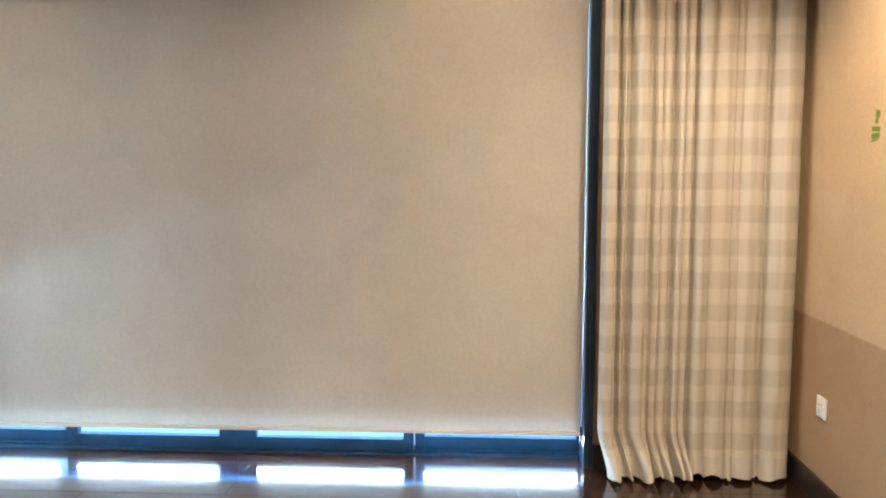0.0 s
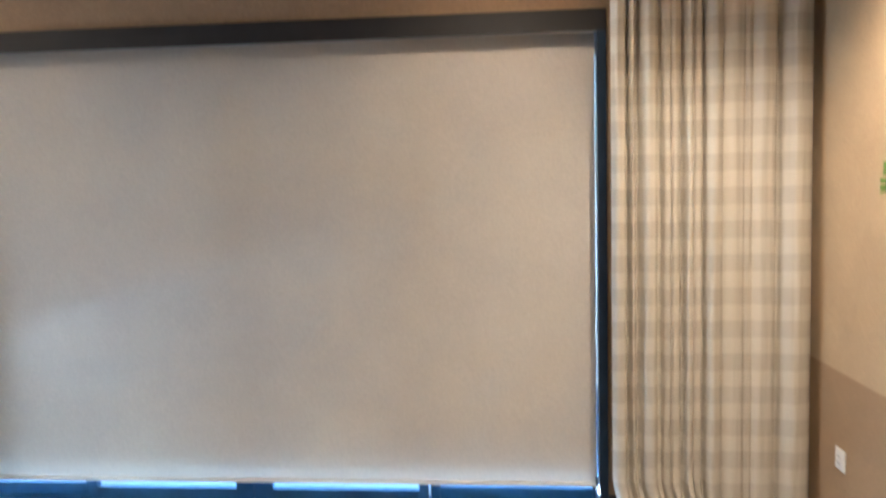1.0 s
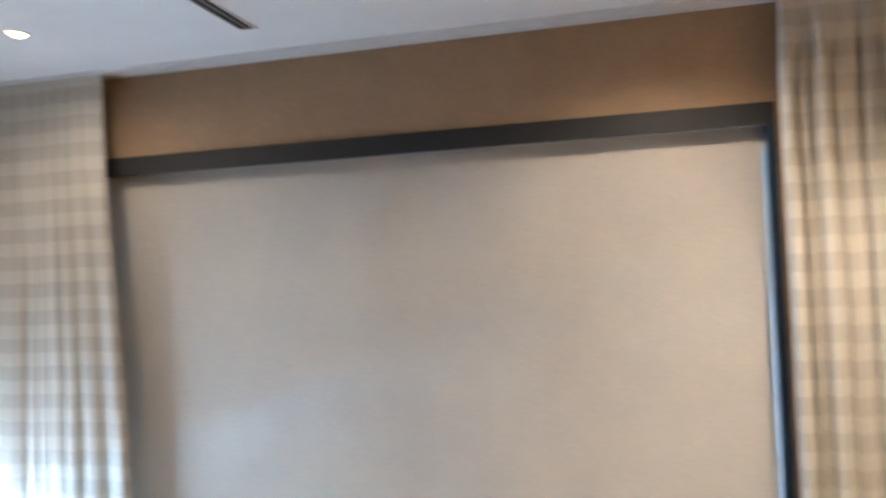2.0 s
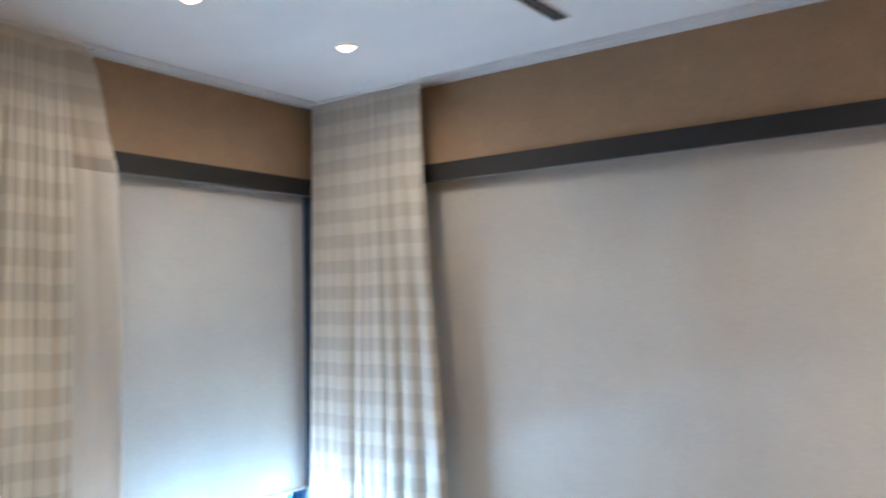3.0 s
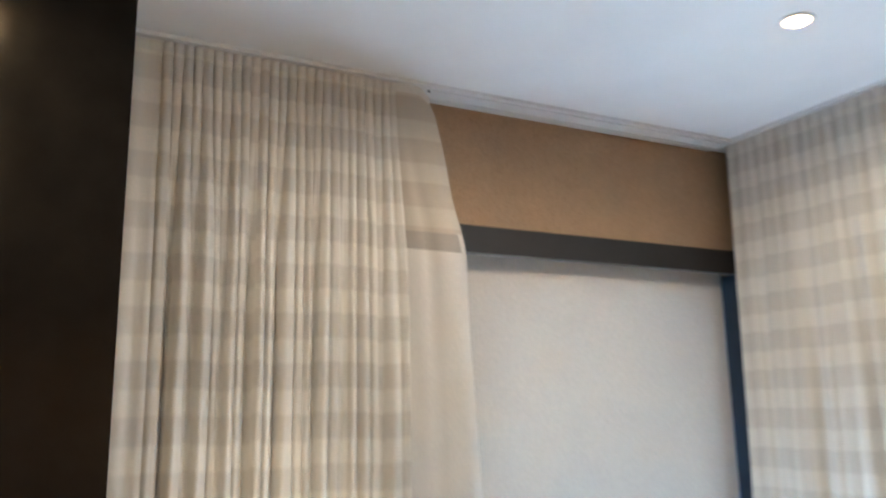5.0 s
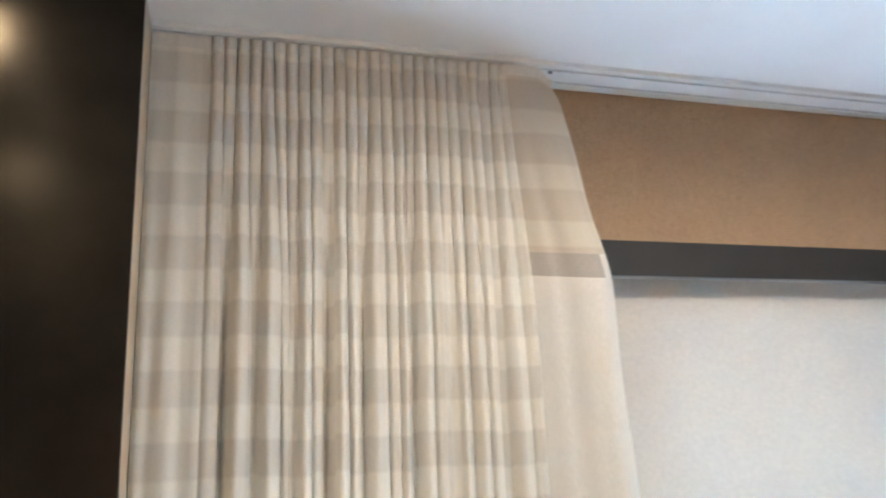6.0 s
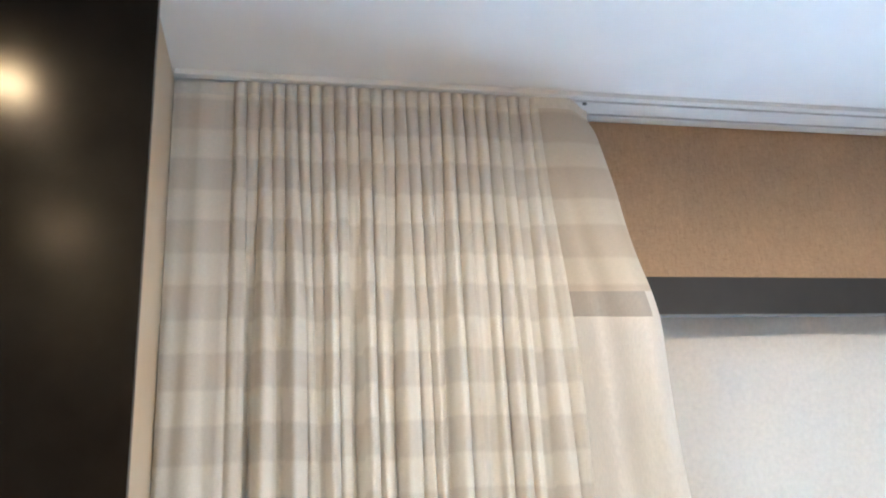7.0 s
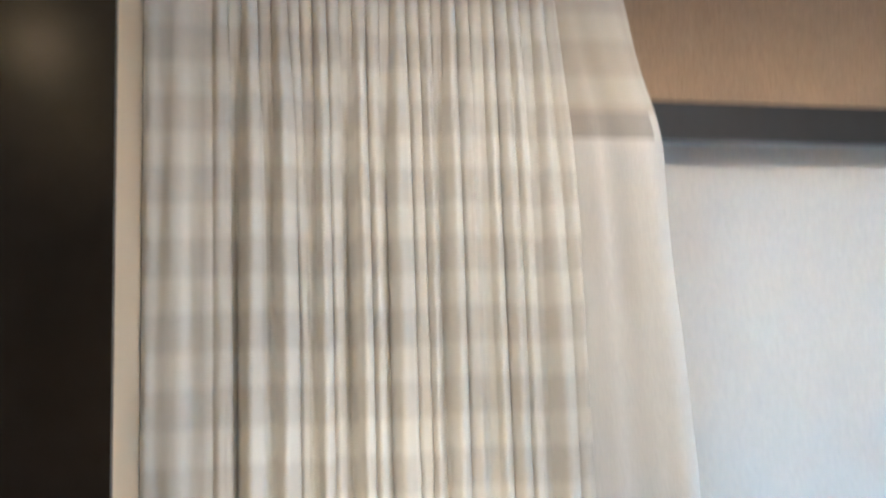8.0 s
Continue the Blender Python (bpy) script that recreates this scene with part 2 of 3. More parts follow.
def lathe(bm, profile, segments=32, centre=(0, 0, 0)):
    """Turns (radius, z) pairs round the z axis."""
    rings = [[bm.verts.new((centre[0] + r * math.cos(2 * math.pi * i / segments), centre[1] + r * math.sin(2 * math.pi * i / segments), centre[2] + z)) for i in range(segments)] for r, z in profile]
    for a, b in zip(rings, rings[1:]):
        for i in range(segments):
            j = (i + 1) % segments
            bm.faces.new((a[i], a[j], b[j], b[i]))
    return bm


# ---- shell of the room ----
WT = 0.26
WA = 0.012                        # face of the long wall, just behind the head bar
structure("wall_north", boxes(
    (-WT, A0, WA, WT, 0, CEIL), (A1, XC + WT, WA, WT, 0, CEIL), (A0, A1, WA, WT, HEAD_HI, CEIL)),
    PAPER, "long wall in tan woven wallpaper round a wide window", "wall")
structure("wall_west", boxes(
    (-WT, -WA, B1, WA, 0, CEIL), (-WT, -WA, YS, B0, 0, CEIL), (-WT, -WA, B0, B1, HEAD_HI, CEIL)),
    PAPER, "short wall in tan woven wallpaper above a blind", "wall")
structure("wall_east", boxes((XC, XC + WT, YS, WA, 0, CEIL)), PAPER_SHADED, "side wall in tan woven wallpaper, a shadow painted on its lower part", "wall")
structure("wall_south", boxes((-WT, XC + WT, YS - WT, YS, 0, CEIL)), PAPER, "plain tan papered wall behind the camera", "wall")
structure("ceiling", boxes((-WT, XC + WT, YS - WT, WT, CEIL, CEIL + 0.2)), WHITE, "smooth white painted ceiling", "ceiling")
structure("baseboard", boxes((XC - 0.016, XC, YS, WA, 0, 0.11), (A1, XC - 0.016, WA - 0.016, WA, 0, 0.11), bevel=0.003), BASEBOARD, "low dark baseboard along the papered wall", "baseboard")


# ---- windows ----
def window(name, length, leaves, m, label, far_jamb=0.04):
    """Sliding window: x along the opening, y outwards, z up from the floor. leaves: (x0, x1, y, stile widths)."""
    win = tagged(empty(name), label, "window", kind="structure")
    win.matrix_world = m
    part("window_frame", boxes((0, 0.04, 0, 0.10, 0, HEAD_LO), (length - far_jamb, length, 0, 0.10, 0, HEAD_LO), bevel=0.002), NAVY, win, "dark navy side jambs")
    part("head_bar", boxes((0, length, 0, 0.016, HEAD_LO, HEAD_HI), bevel=0.0015), DARK_METAL, win, "charcoal head bar hiding the roller")
    part("head_lip", boxes((0.04, length - far_jamb, 0.002, 0.024, HEAD_LO - 0.003, HEAD_LO - 0.0005)), LIP, win, "thin pale lip under the bar")
    part("window_lining", boxes((0, 0.04, 0.1, 0.24, 0, HEAD_HI), (length - 0.04, length, 0.1, 0.24, 0, HEAD_HI), (0.04, length - 0.04, 0.1, 0.24, HEAD_LO, HEAD_HI)), SASH, win)
    part("window_sill", boxes((0.0, length, SILL_Y, 0.25, -0.012, 0.006), (0.046, length - 0.046, 0.144, 0.152, 0.006, 0.02), (0.046, length - 0.046, 0.194, 0.202, 0.006, 0.02), bevel=0.002), SASH, win, "low metal sliding track")
    for x0, x1, y, w0, w1 in leaves:
        leaf = part("sash", boxes((x0 - w0, x0, y, y + 0.04, 0.012, 2.17), (x1, x1 + w1, y, y + 0.04, 0.012, 2.17), (x0, x1, y, y + 0.04, 0.012, 0.074), (x0, x1, y, y + 0.04, 2.10, 2.17), bevel=0.002), SASH, win)
        pane = part("pane", boxes((x0 - 0.006, x1 + 0.006, y + 0.016, y + 0.024, 0.068, 2.106)), GLASS, leaf)
        pane.visible_shadow = False
    return win


window("window_1", A1 - A0, [(0.092, 0.765, 0.178, 0.046, 0.046), (0.851, 1.557, 0.128, 0.046, 0.09), (1.738, 2.453, 0.128, 0.09, 0.046), (2.549, 3.278, 0.178, 0.046, 0.046)], pose(A0, 0, 0), "wide dark-framed sliding window behind a blind")
window("window_2", B1 - B0, [(0.092, 1.12, 0.178, 0.046, 0.06), (1.23, 2.266, 0.128, 0.06, 0.046)], pose(0, B0, 0, 0, 0, 90), "dark-framed sliding window with a half-raised blind", 0.022)


# ---- roller blinds ----
def roller_blind(length, bottom, m, label, fabric, seed):
    thing = tagged(empty("roller_blind"), label, "blind", "roller blinds")
    thing.matrix_world = m
    bm, nx, nz, top = bmesh.new(), 90, 60, 2.215
    rows = []
    for j in range(nz + 1):
        z = bottom + (top - bottom) * j / nz
        row = []
        for i in range(nx + 1):
            x = length * i / nx
            wave = 0.009 * noise.noise((x * 1.3, z * 0.7, seed)) + 0.0015 * noise.noise((x * 4, z * 2.2, seed + 5))
            row.append(bm.verts.new((x, wave + 0.003 * math.exp(-((length - x) / 0.03)) , z)))
        rows.append(row)
    for a, b in zip(rows, rows[1:]):
        for i in range(nx):
            bm.faces.new((a[i], a[i + 1], b[i + 1], b[i]))
    part("fabric", bm, fabric, thing, "beige woven blind fabric", True)
    bar = bmesh.new()
    box(bar, 0.0, length, -0.006, 0.007, bottom - 0.010, bottom + 0.008, bevel=0.004)
    part("bottom_bar", bar, HEM, thing, "fabric-wrapped hem bar")
    tube = bmesh.new()
    bmesh.ops.create_cone(tube, cap_ends=True, segments=24, radius1=0.022, radius2=0.022, depth=length, matrix=pose(length / 2, 0.02, 2.225, 0, 90, 0))
    part("roller_tube", tube, TRACK_WHITE, thing)
    for x in (0.0, length - 0.003):
        part("end_bracket", boxes((x, x + 0.003, -0.004, 0.04, 2.176, 2.26), bevel=0.001), DARK_METAL, thing)
    part("pull_clip", boxes((length - 0.006, length + 0.001, -0.014, 0.012, bottom - 0.03, bottom + 0.035), bevel=0.002), DARK_METAL, thing, "small dark bottom guide")
    return thing


roller_blind(A1 - A0 - 0.086, BLIND_A_BOTTOM, pose(A0 + 0.043, SET_BACK, 0), "wide beige roller blind lowered almost to the floor", BLIND_LESS_THROUGH, 1.0)
roller_blind(B1 - B0 - 0.068, BLIND_B_BOTTOM, pose(-SET_BACK, B0 + 0.043, 0, 0, 0, 90), "beige roller blind partly raised above the floor", BLIND_MORE_THROUGH, 7.0)


# ---- curtain tracks ----
def curtain_track(length, m):
    thing = tagged(empty("curtain_track"), "white double curtain track screwed under the ceiling", "curtain track", "curtain tracks")
    thing.matrix_world = m
    for y0, y1 in ((0.0, 0.033), (0.043, 0.100), (0.110, 0.130)):
        part("rail", boxes((0, length, y0, y1, CEIL - 0.013, CEIL), bevel=0.0015), TRACK_WHITE, thing)
    for y in (0.038, 0.105):
        part("slot", boxes((0, length, y - 0.005, y + 0.005, CEIL - 0.004, CEIL - 0.001)), SLOT_DARK, thing, "dark running slot")
    for x in (0.006,):
        part("end_cap", boxes((x - 0.006, x, 0.0, 0.130, CEIL - 0.014, CEIL), bevel=0.002), TRACK_WHITE, thing)
    return thing


curtain_track(XC - 0.003, pose(XC - 0.001, WA - 0.001, 0, 0, 0, 180))
curtain_track(-WARD_Y - 0.10, pose(-WA + 0.001, -0.120, 0, 0, 0, -90))


# ---- curtains ----
def step(a, b, x):
    t = min(1.0, max(0.0, (x - a) / (b - a)))
    return t * t * (3 - 2 * t)


def curtain(low, top, depths, m, label, band=(2.535, 0.1412), bottom=0.012, drop=0.75, flare=(), ripples=(), panels=(), spread=0.0, seed=0):
    """A gathered curtain. x along the track, y into the room. low and top: fold borders low down and under the track;
    depths: how far each fold stands out of the sheet, or back into it; ripples: small pleats per fold at the heading; panels: folds that hang flat; spread: over which drop it widens, if slower than its folds form."""
    rng = random.Random(seed)
    thing = tagged(empty("curtain"), label, "curtain", "plaid curtains")
    thing.matrix_world = m
    z_top = CEIL - 0.0155
    n_fold = len(low) - 1
    us, run = [], 0.0
    for k in range(n_fold):
        cols = max(14, (ripples[k] if ripples else 1) * 8, int((low[k + 1] - low[k]) / 0.004))
        arc = (low[k + 1] - low[k] + 1.4 * abs(depths[k])) / band[1]
        for i in range(cols + (k == n_fold - 1)):
            us.append((k, i / cols, run + arc * i / cols))
        run += arc
    starts = [rng.uniform(0.75, 1.35) for _ in range(n_fold)]
    lean = [rng.uniform(-0.5, 0.5) for _ in range(n_fold)]
    proud = [0.0] + [rng.uniform(-0.002, 0.012) for _ in range(n_fold - 1)] + [0.0]
    skew = [rng.uniform(-0.03, 0.03) for _ in range(n_fold)]
    hem = [rng.uniform(0.0, 0.028) for _ in range(n_fold)]
    narrow = [low[k + 1] - low[k] < 0.04 for k in range(n_fold)]

    def place(k, f, z):
        g = step(z_top - 0.02, z_top - drop * starts[k], z)
        w, tw = low[k + 1] - low[k], top[k + 1] - top[k]
        fs = f + 0.10 * lean[k] * math.sin(math.pi * f) - 0.03 * math.sin(2 * math.pi * f)
        wide = step(z_top - 0.02, z_top - spread, z) if spread else g
        x = (top[k] + tw * f) * (1 - wide) + (low[k] + w * fs) * wide
        arch = max(0.0, math.sin(math.pi * f))
        if k in panels:
            y = (0.011 * (1 - g) + depths[k] * g) * (0.35 * arch + 0.12 * math.sin(5 * math.pi * f))
        else:
            n = ripples[k] if ripples else 1
            head = 0.016 * abs(math.sin(math.pi * f * n)) ** 0.55
            fold = depths[k] * (arch ** 0.8 + 0.10 * arch * math.sin(3.2 * math.pi * f + 4 * lean[k] + 0.9 * z))
            y = head * (1 - g) + fold * g
        y += (proud[k] + (proud[k + 1] - proud[k]) * step(0.0, 1.0, f)) * g
        y += 0.092 + (0.010 * noise.noise((x * 5, z * 0.9, seed)) + 0.004 * noise.noise((x * 17, z * 2.3, seed + 3))) * g
        y += (0.0026 * noise.noise((x * 55, z * 3, seed)) + 0.0012 * noise.noise((x * 90, z * 26, seed + 8))) * g
        x += 0.005 * noise.noise((k * 3.1, z * 1.7, seed + 6)) * g * arch
        if flare:
            kick = step(0.24, 0.0, z)
            x += flare[k] * kick
            y += 0.085 * kick * (0.25 + 0.75 * arch) * (1 if abs(flare[k]) > 0.02 else 0.25)
        return (x, y, z)

    def sheet(name, z0, z1, rows, mat, lbl="", uneven=False):
        bm = bmesh.new()
        layer = bm.loops.layers.uv.new("UVMap")
        grid = []
        for j in range(rows + 1):
            row = []
            for k, f, u in us:
                lo = z0 + (hem[k] * math.sin(math.pi * f) + 0.006 * math.sin(6 * f + k) if uneven else 0.0)
                z = z1 + (lo - z1) * j / rows
                x, y, z = place(k, f, z)
                row.append((bm.verts.new((x, y, z)), (u, (z - band[0]) / band[1] + 0.5 + skew[k] * (1.6 if narrow[k] else math.sin(math.pi * f)))))
            grid.append(row)
        for a, b in zip(grid, grid[1:]):
            for i in range(len(us) - 1):
                quad = (a[i], b[i], b[i + 1], a[i + 1])
                face = bm.faces.new([q[0] for q in quad])
                for loop, q in zip(face.loops, quad):
                    loop[layer].uv = q[1]
        ob = part(name, bm, mat, thing, lbl, True)
        solid = ob.modifiers.new("thickness", "SOLIDIFY")
        solid.thickness, solid.offset, solid.use_rim = 0.0022, 0.0, False
        return ob

    sheet("heading", z_top - 0.030, z_top, 4, HEM, "ivory pleated heading tape")
    sheet("cloth", bottom + 0.10, z_top - 0.030, 90, CHECK, "ivory and greige checked linen")
    sheet("hem", bottom, bottom + 0.10, 10, HEM, "plain ivory bottom hem", True)
    return thing


def mirrored(values, length):
    """Borders counted from the other end of a run."""
    return [length - v for v in reversed(values)]


# beside the wide window, next to the socket wall: borders and depths of its folds, towards that wall
R_LOW = [4.037, 4.096, 4.115, 4.137, 4.163, 4.227, 4.248, 4.284, 4.321, 4.345, 4.378, 4.411, 4.430, 4.498, 4.587, 4.617, 4.715, 4.736, 4.862]
R_DEEP = [0.040, -0.022, 0.026, -0.024, 0.044, -0.008, 0.024, 0.018, -0.022, 0.028, 0.020, -0.026, 0.030, 0.022, 0.010, 0.026, -0.026, 0.034]
R_FLARE = [-0.045, -0.03, -0.05, -0.03, -0.055, -0.03, -0.035, -0.045, -0.02, -0.04, -0.035, -0.02, -0.005, 0.0, 0.0, 0.0, 0.0, 0.0]
R_TOP = [4.050 + (v - 4.037) * 0.97 for v in R_LOW]
curtain(mirrored(R_LOW, XC), mirrored(R_TOP, XC), R_DEEP[::-1], pose(XC, WA - 0.01, 0, 0, 0, 180),
        "ivory and greige checked curtain drawn beside the papered wall", band=(2.228, 0.1412), drop=0.30, flare=R_FLARE[::-1],
        ripples=[max(1, round((b - a) / 0.028)) for a, b in zip(R_LOW, R_LOW[1:])][::-1], seed=4)
# in the corner between both windows, from the corner on
L_LOW = [0.026, 0.095, 0.150, 0.180, 0.235, 0.300, 0.345, 0.366, 0.440, 0.510, 0.590, 0.614, 0.695, 0.725, 0.825, 0.865, 0.978]
L_DEEP = [0.016, 0.012, -0.012, 0.014, 0.020, 0.012, -0.022, 0.022, 0.014, 0.020, -0.024, 0.024, -0.014, 0.028, -0.010, 0.036]
L_TOP = [0.066 + 0.790 * k / (len(L_LOW) - 1) for k in range(len(L_LOW))]
curtain(mirrored(L_LOW, 1.0), mirrored(L_TOP, 1.0), L_DEEP[::-1], pose(1.0, WA - 0.01, 0, 0, 0, 180),
        "ivory and greige checked curtain gathered in the room corner", band=(1.957, 0.1412), drop=0.9, spread=2.4, seed=9)
# beside the wardrobe, from its turned edge to the wardrobe
B_LOW = [1.524, 1.560, 1.615, 1.639, 1.662, 1.701, 1.729, 1.759, 1.787, 1.824, 1.842, 1.864, 1.889, 1.938, 1.953, 1.977, 2.007, 2.031, 2.055, 2.084, 2.101, 2.119, 2.163, 2.184, 2.232, 2.246, 2.280, 2.409]
B_DEEP = [0.016, 0.028, -0.006, 0.018, 0.024, 0.020, -0.008, 0.010, 0.026, -0.014, 0.018, 0.014, 0.030, -0.014, 0.014, 0.034, -0.022, 0.012, 0.022, -0.006, 0.008, 0.030, -0.012, 0.032, -0.026, 0.010, 0.034]
B_TOP = [1.569 + 0.711 * k / (len(B_LOW) - 2) for k in range(len(B_LOW) - 1)] + [2.409]
window_curtain = curtain(B_LOW, B_TOP, B_DEEP, pose(-WA + 0.01, 0, 0, 0, 0, -90),
        "ivory and greige checked curtain hanging beside the dark wardrobe", drop=0.75, panels=(len(B_DEEP) - 1,), seed=17)


def turned_edge(parent, band=(2.535, 0.1412)):
    """The smooth turned-back leading edge of that curtain, widening below the heading."""
    z_top = CEIL - 0.0155

    def edge(z):
        e = 1.455 - 0.017 * step(2.66, 2.57, z) - 0.022 * step(2.58, 2.42, z) - 0.066 * step(2.46, 2.12, z) - 0.032 * step(2.1, 1.4, z)
        e -= 0.010 * step(2.64, 2.52, z) * step(2.25, 2.42, z)
        return e + 0.006 * noise.noise((z * 4.0, 2.0, 0.0)) * step(2.6, 2.2, z)

    def sheet(name, z0, z1, rows, mat, label, f0=0.0, f1=1.0):
        bm, cols = bmesh.new(), 34
        layer = bm.loops.layers.uv.new("UVMap")
        grid = []
        for j in range(rows + 1):
            z = z1 + (z0 - z1) * j / rows
            g, row = step(z_top, 2.0, z), []
            for i in range(cols + 1):
                f = f0 + (f1 - f0) * i / cols
                start = 1.618 - 0.075 * g
                x = start + (edge(z) - start) * f
                y = 0.088 + 0.014 * step(0.0, 0.3, f) + 0.010 * math.sin(math.pi * f) * (1 - g)
                y += g * (0.004 + 0.050 * step(0.0, 0.75, f) + 0.012 * math.sin(math.pi * min(1.0, f * 1.05)) ** 0.7 + step(0.0, 0.22, f) * (0.008 * math.sin(9.5 * f + 0.8 * z) * (1 - 0.4 * f) + 0.003 * math.sin(23 * f + 0.6 * z + 1.0) * (1 - 0.5 * f)))
                y += 0.008 * noise.noise((f * 3, z * 1.5, 5.0)) * g - 0.015 * step(0.95, 1.0, f) * g
                drop = 0.028 * step(0.72, 1.0, f) * step(2.60, 2.685, z) + 0.24 * max(0.0, y - 0.102) * step(2.66, 2.3, z)
                row.append((bm.verts.new((x, y, z - drop)), (x / band[1], (z - band[0]) / band[1] + 0.5)))
            grid.append(row)
        for a, b in zip(grid, grid[1:]):
            for i in range(cols):
                quad = (a[i], b[i], b[i + 1], a[i + 1])
                face = bm.faces.new([q[0] for q in quad])
                for loop, q in zip(face.loops, quad):
                    loop[layer].uv = q[1]
        ob = part(name, bm, mat, parent, label, True)
        solid = ob.modifiers.new("thickness", "SOLIDIFY")
        solid.thickness, solid.offset, solid.use_rim = 0.002, 0.0, False
        return ob

    sheet("edge_heading", z_top - 0.030, z_top, 4, HEM, "ivory heading of the turned edge")
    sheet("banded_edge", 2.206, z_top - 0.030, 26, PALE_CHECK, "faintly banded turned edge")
    sheet("edge_patch", 2.149, 2.206, 4, GREY_PATCH, "grey woven band", 0.0, 0.86)
    sheet("edge_fold", 2.149, 2.206, 4, LINING, "", 0.86, 1.0)
    sheet("edge_lining", 0.02, 2.149, 60, LINING, "plain ivory lining")


turned_edge(window_curtain)
part("end_carrier", boxes((1.447, 1.457, 0.089, 0.095, CEIL - 0.021, CEIL - 0.0145), bevel=0.0015), LIP, window_curtain, "small grey end glider")


# ---- wardrobe ----
def wardrobe():
    thing = tagged(empty("wardrobe"), "tall dark glossy lacquered wardrobe with a cream side", "wardrobe")
    part("body", boxes((0.0, WARD_X - 0.022, YS + 0.004, WARD_Y - 0.045, 0.0, CEIL - 0.002)), BASEBOARD, thing)
    part("side_panel", boxes((0.0, WARD_X - 0.021, WARD_Y - 0.045, WARD_Y - 0.025, 0.0, CEIL - 0.002), bevel=0.0015), CREAM, thing, "cream end panel")
    y = WARD_Y - 0.001
    for k in range(5):
        part("door", boxes((WARD_X - 0.02, WARD_X, y - 0.513, y, 0.08, CEIL - 0.004), bevel=0.0015), LACQUER, thing, "dark glossy door")
        y -= 0.517
    part("plinth", boxes((WARD_X - 0.06, WARD_X - 0.022, YS + 0.004, WARD_Y - 0.05, 0.0, 0.078)), BASEBOARD, thing)
    return thing


wardrobe()


# ---- ceiling fittings ----
def downlight(at, share, beam_angle):
    thing = tagged(empty("downlight", (at[0], at[1], CEIL)), "small round recessed downlight glowing warm white", "downlight", "ceiling downlights")
    part("trim_ring", lathe(bmesh.new(), [(0.036, -0.004), (0.044, -0.006), (0.050, -0.004), (0.050, 0.0), (0.036, 0.0), (0.036, -0.004)]), TRACK_WHITE, thing, "white trim ring", True)
    # lens domed downwards so that its shape stands in for bloom
    bm = bmesh.new()
    lathe(bm, [(0.0005, -0.020), (0.012, -0.018), (0.023, -0.012), (0.031, -0.005), (0.0355, -0.0008)])
    part("lens", bm, LAMP_GLOW, thing, "bright glowing lens", True)
    data = bpy.data.lights.new("downlight_beam", "SPOT")
    data.energy, data.color, data.spot_size, data.spot_blend, data.shadow_soft_size = LAMP_WATTS * share, LAMP_COLOUR, radians(beam_angle), 0.7, 0.03
    beam = new("downlight_beam", data)
    beam.parent = thing
    beam.location = (0, 0, -0.04)
    return thing


# the added, unseen lamps get the same fixture
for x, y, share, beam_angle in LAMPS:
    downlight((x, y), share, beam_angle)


def slot_diffuser(x0, x1, y0, y1):
    thing = tagged(empty("air_vent", ((x0 + x1) / 2, y0, CEIL)), "narrow linear air vent with two dark slots in the ceiling", "air vent")
    w, length = x1 - x0, y1 - y0
    part("backing", boxes((-w / 2 + 0.004, w / 2 - 0.004, 0.004, length - 0.004, -0.003, -0.001)), SLOT_DARK, thing, "dark slot interior")
    part("frame", boxes((-w / 2, -w / 2 + 0.006, 0, length, -0.009, 0), (w / 2 - 0.006, w / 2, 0, length, -0.009, 0), (-w / 2 + 0.006, w / 2 - 0.006, 0, 0.009, -0.009, 0), (-w / 2 + 0.006, w / 2 - 0.006, length - 0.009, length, -0.009, 0), bevel=0.001), TRACK_WHITE, thing)
    part("slat", boxes((-0.0035, 0.0035, 0.006, length - 0.006, -0.007, -0.003), bevel=0.001), CHROME, thing, "grey divider bar")
    return thing


slot_diffuser(1.826, 1.902, -1.66, -0.436)


# ---- wall socket and sticker ----
def wall_socket(m):
    thing = tagged(empty("wall_socket"), "square white wall socket on the tan wallpaper", "socket")
    thing.matrix_world = m
    part("plate", boxes((-0.043, 0.043, -0.009, 0, -0.043, 0.043), bevel=0.004), SOCKET_WHITE, thing)
    part("insert", boxes((-0.03, 0.03, -0.0115, -0.009, -0.03, 0.03), bevel=0.001), SOCKET_WHITE, thing)
    for x, z, a in ((-0.008, 0.012, 0), (0.008, 0.012, 0), (-0.011, -0.012, 30), (0.011, -0.012, -30), (0.0, -0.02, 90)):
        bm = bmesh.new()
        box(bm, -0.0012, 0.0012, -0.0122, -0.0112, -0.004, 0.004)
        bmesh.ops.rotate(bm, verts=bm.verts, matrix=Matrix.Rotation(radians(a), 3, "Y"))
        bmesh.ops.translate(bm, verts=bm.verts, vec=(x, 0, z))
        part("slot", bm, SLOT_DARK, thing, "dark pin slot")
    return thing


wall_socket(pose(XC, -0.337, 0.404, 0, 0, -90))


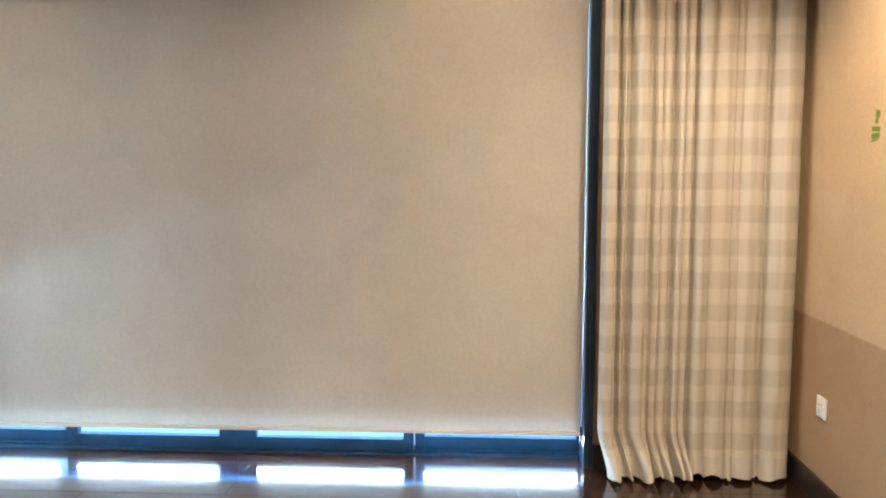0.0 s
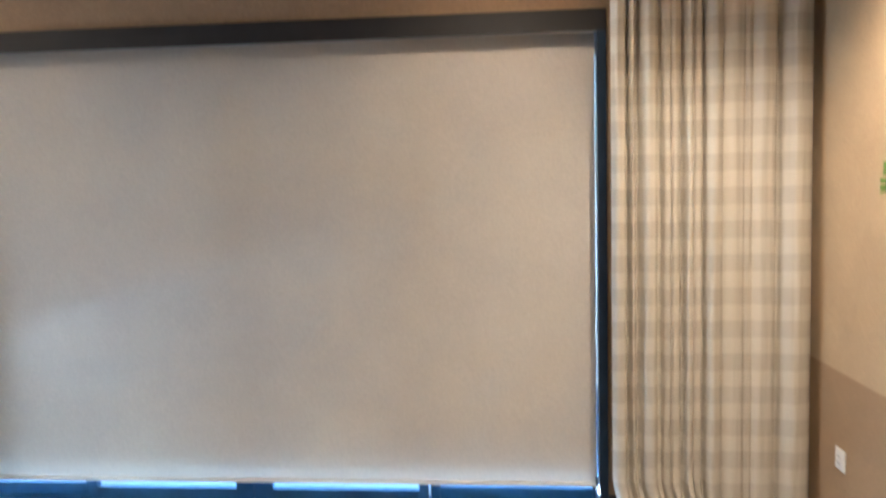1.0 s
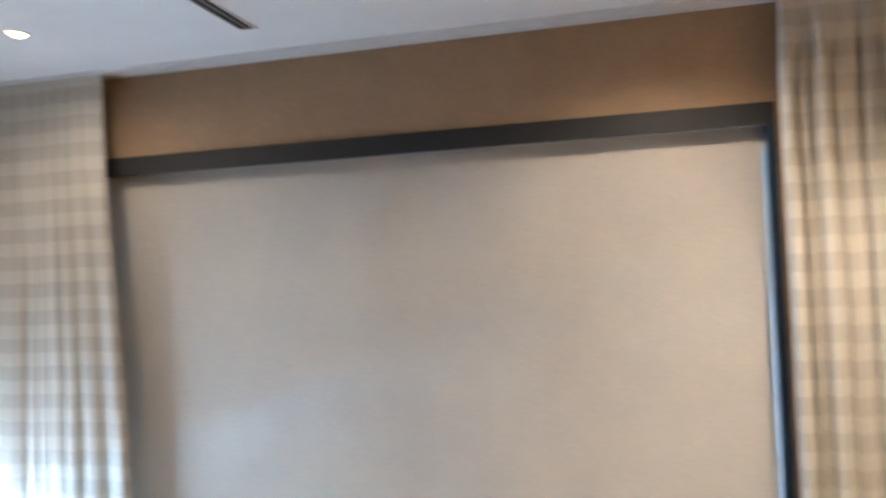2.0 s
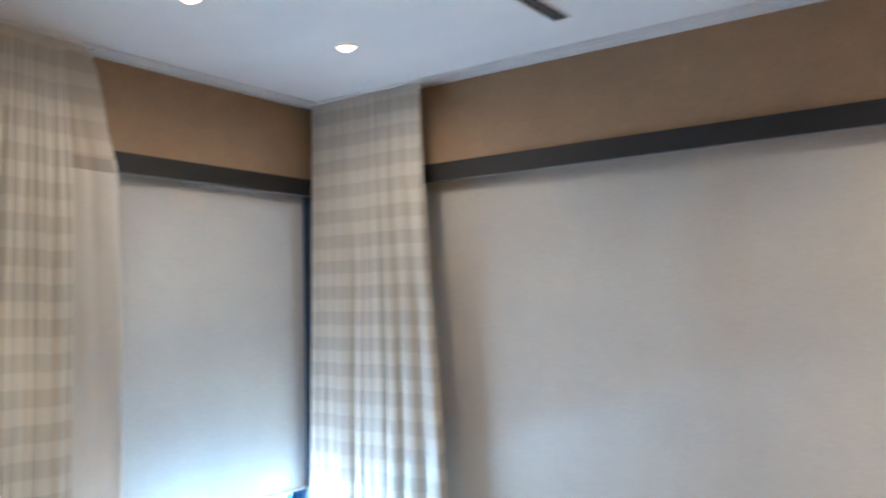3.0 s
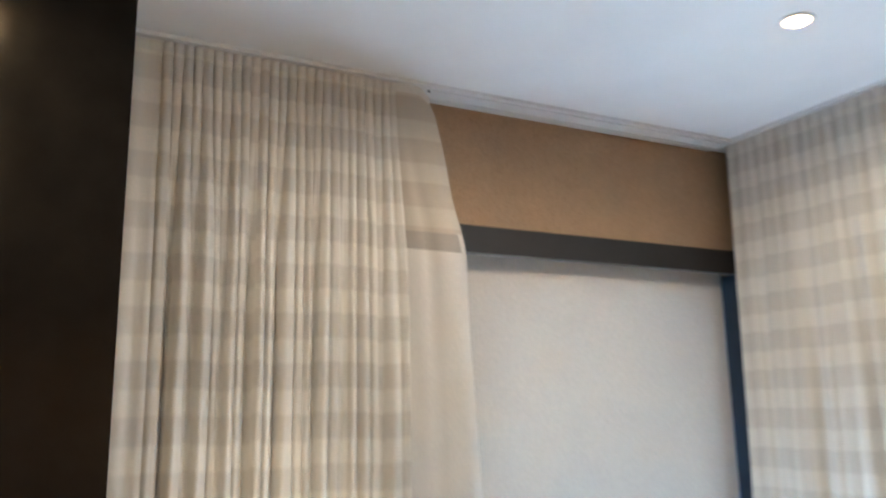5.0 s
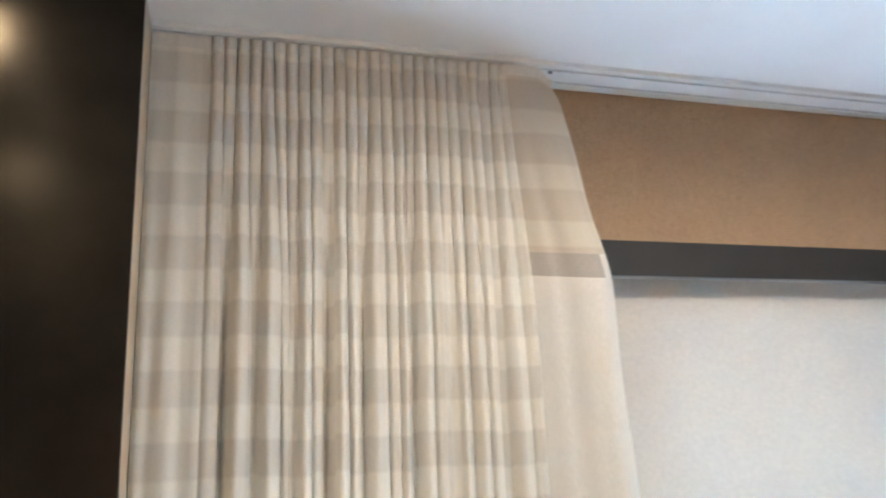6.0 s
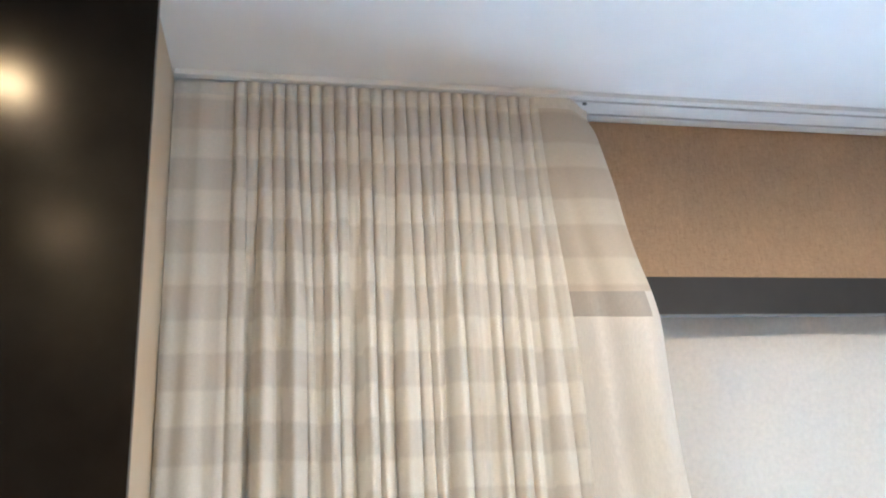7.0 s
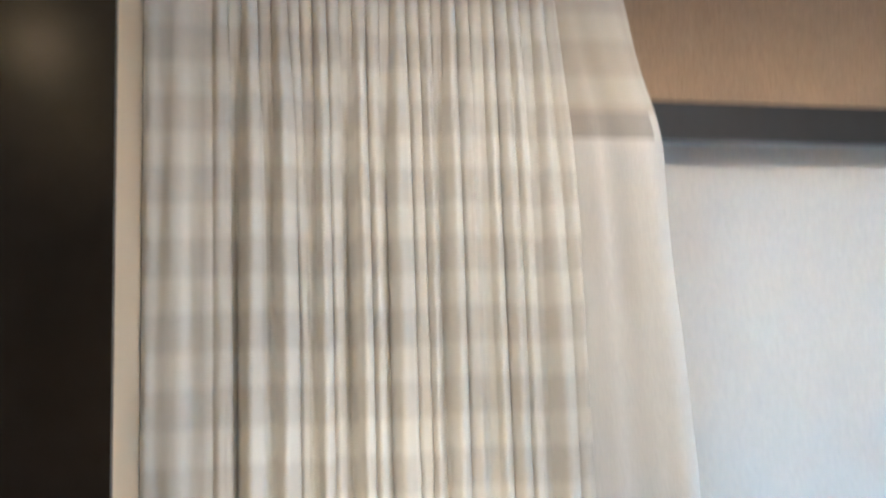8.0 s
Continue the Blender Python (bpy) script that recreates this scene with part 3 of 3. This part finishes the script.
def wall_sticker(m):
    thing = tagged(empty("wall_sticker"), "small green sticker with worn marks on the wallpaper", "sticker")
    thing.matrix_world = m
    for x, z, w, h, a in ((0.006, 0.04, 0.018, 0.026, 8), (0.0, 0.016, 0.012, 0.02, -6), (-0.002, -0.012, 0.036, 0.016, 3), (-0.004, -0.036, 0.034, 0.018, -4), (-0.012, -0.052, 0.028, 0.005, -10)):
        bm = bmesh.new()
        box(bm, -w * 0.8, w * 0.8, -0.0012, 0, -h / 2, h / 2, bevel=0.0004)
        bmesh.ops.rotate(bm, verts=bm.verts, matrix=Matrix.Rotation(radians(a), 3, "Y"))
        bmesh.ops.translate(bm, verts=bm.verts, vec=(x, 0, z))
        part("mark", bm, LEAF_GREEN, thing)
    return thing


wall_sticker(pose(XC, -0.652, 1.513, 0, 0, -90))

# ---- outside ----
structure("ground", boxes((-1500, 1500, -1500, 1500, -0.6, -0.35)), TERRACE, "pale open ground outside the windows", "ground")
structure("terrace", boxes((-3.5, XC + 2, WT, 3.2, -0.35, -0.03), (-3.5, -WT, YS, WT, -0.35, -0.03)), TERRACE, "pale concrete terrace outside the windows", "terrace")

# ---- floor boards ----
floor = structure("floor", boxes((-WT, XC + WT, YS - WT, WT, -0.2, -0.012)), BASEBOARD, "dark glossy wooden plank floor", "floor")
BOARD_L, BOARD_W = 1.2275, 0.1236


def board_mesh(length):
    bm = bmesh.new()
    box(bm, 0.0006, length - 0.0006, 0.0005, BOARD_W - 0.0005, -0.012, 0.0, bevel=0.0012)
    return mesh_of("plank", bm, WOOD)


long_board, half_board = board_mesh(BOARD_L), board_mesh(BOARD_L / 2)
threshold = bmesh.new()
box(threshold, 0.0006, A1 - A0 - 0.0006, 0.0005, SILL_Y - WA + 0.0195, -0.012, 0.0, bevel=0.0012)
strip = new("plank", mesh_of("plank", threshold, WOOD))
strip.location, strip.parent = (A0, WA - 0.02, 0), floor
row_y, r = WA - 0.02 - BOARD_W, 0
while row_y > YS - 0.02:
    x, first = 0.0, True
    while x < XC - 0.01:
        half = r % 2 and (first or x > XC - BOARD_L * 0.8)
        board = new("plank", half_board if half else long_board)
        board.location = (x, row_y, 0)
        board.parent = floor
        x += BOARD_L / 2 if half else BOARD_L
        first = False
    row_y -= BOARD_W
    r += 1
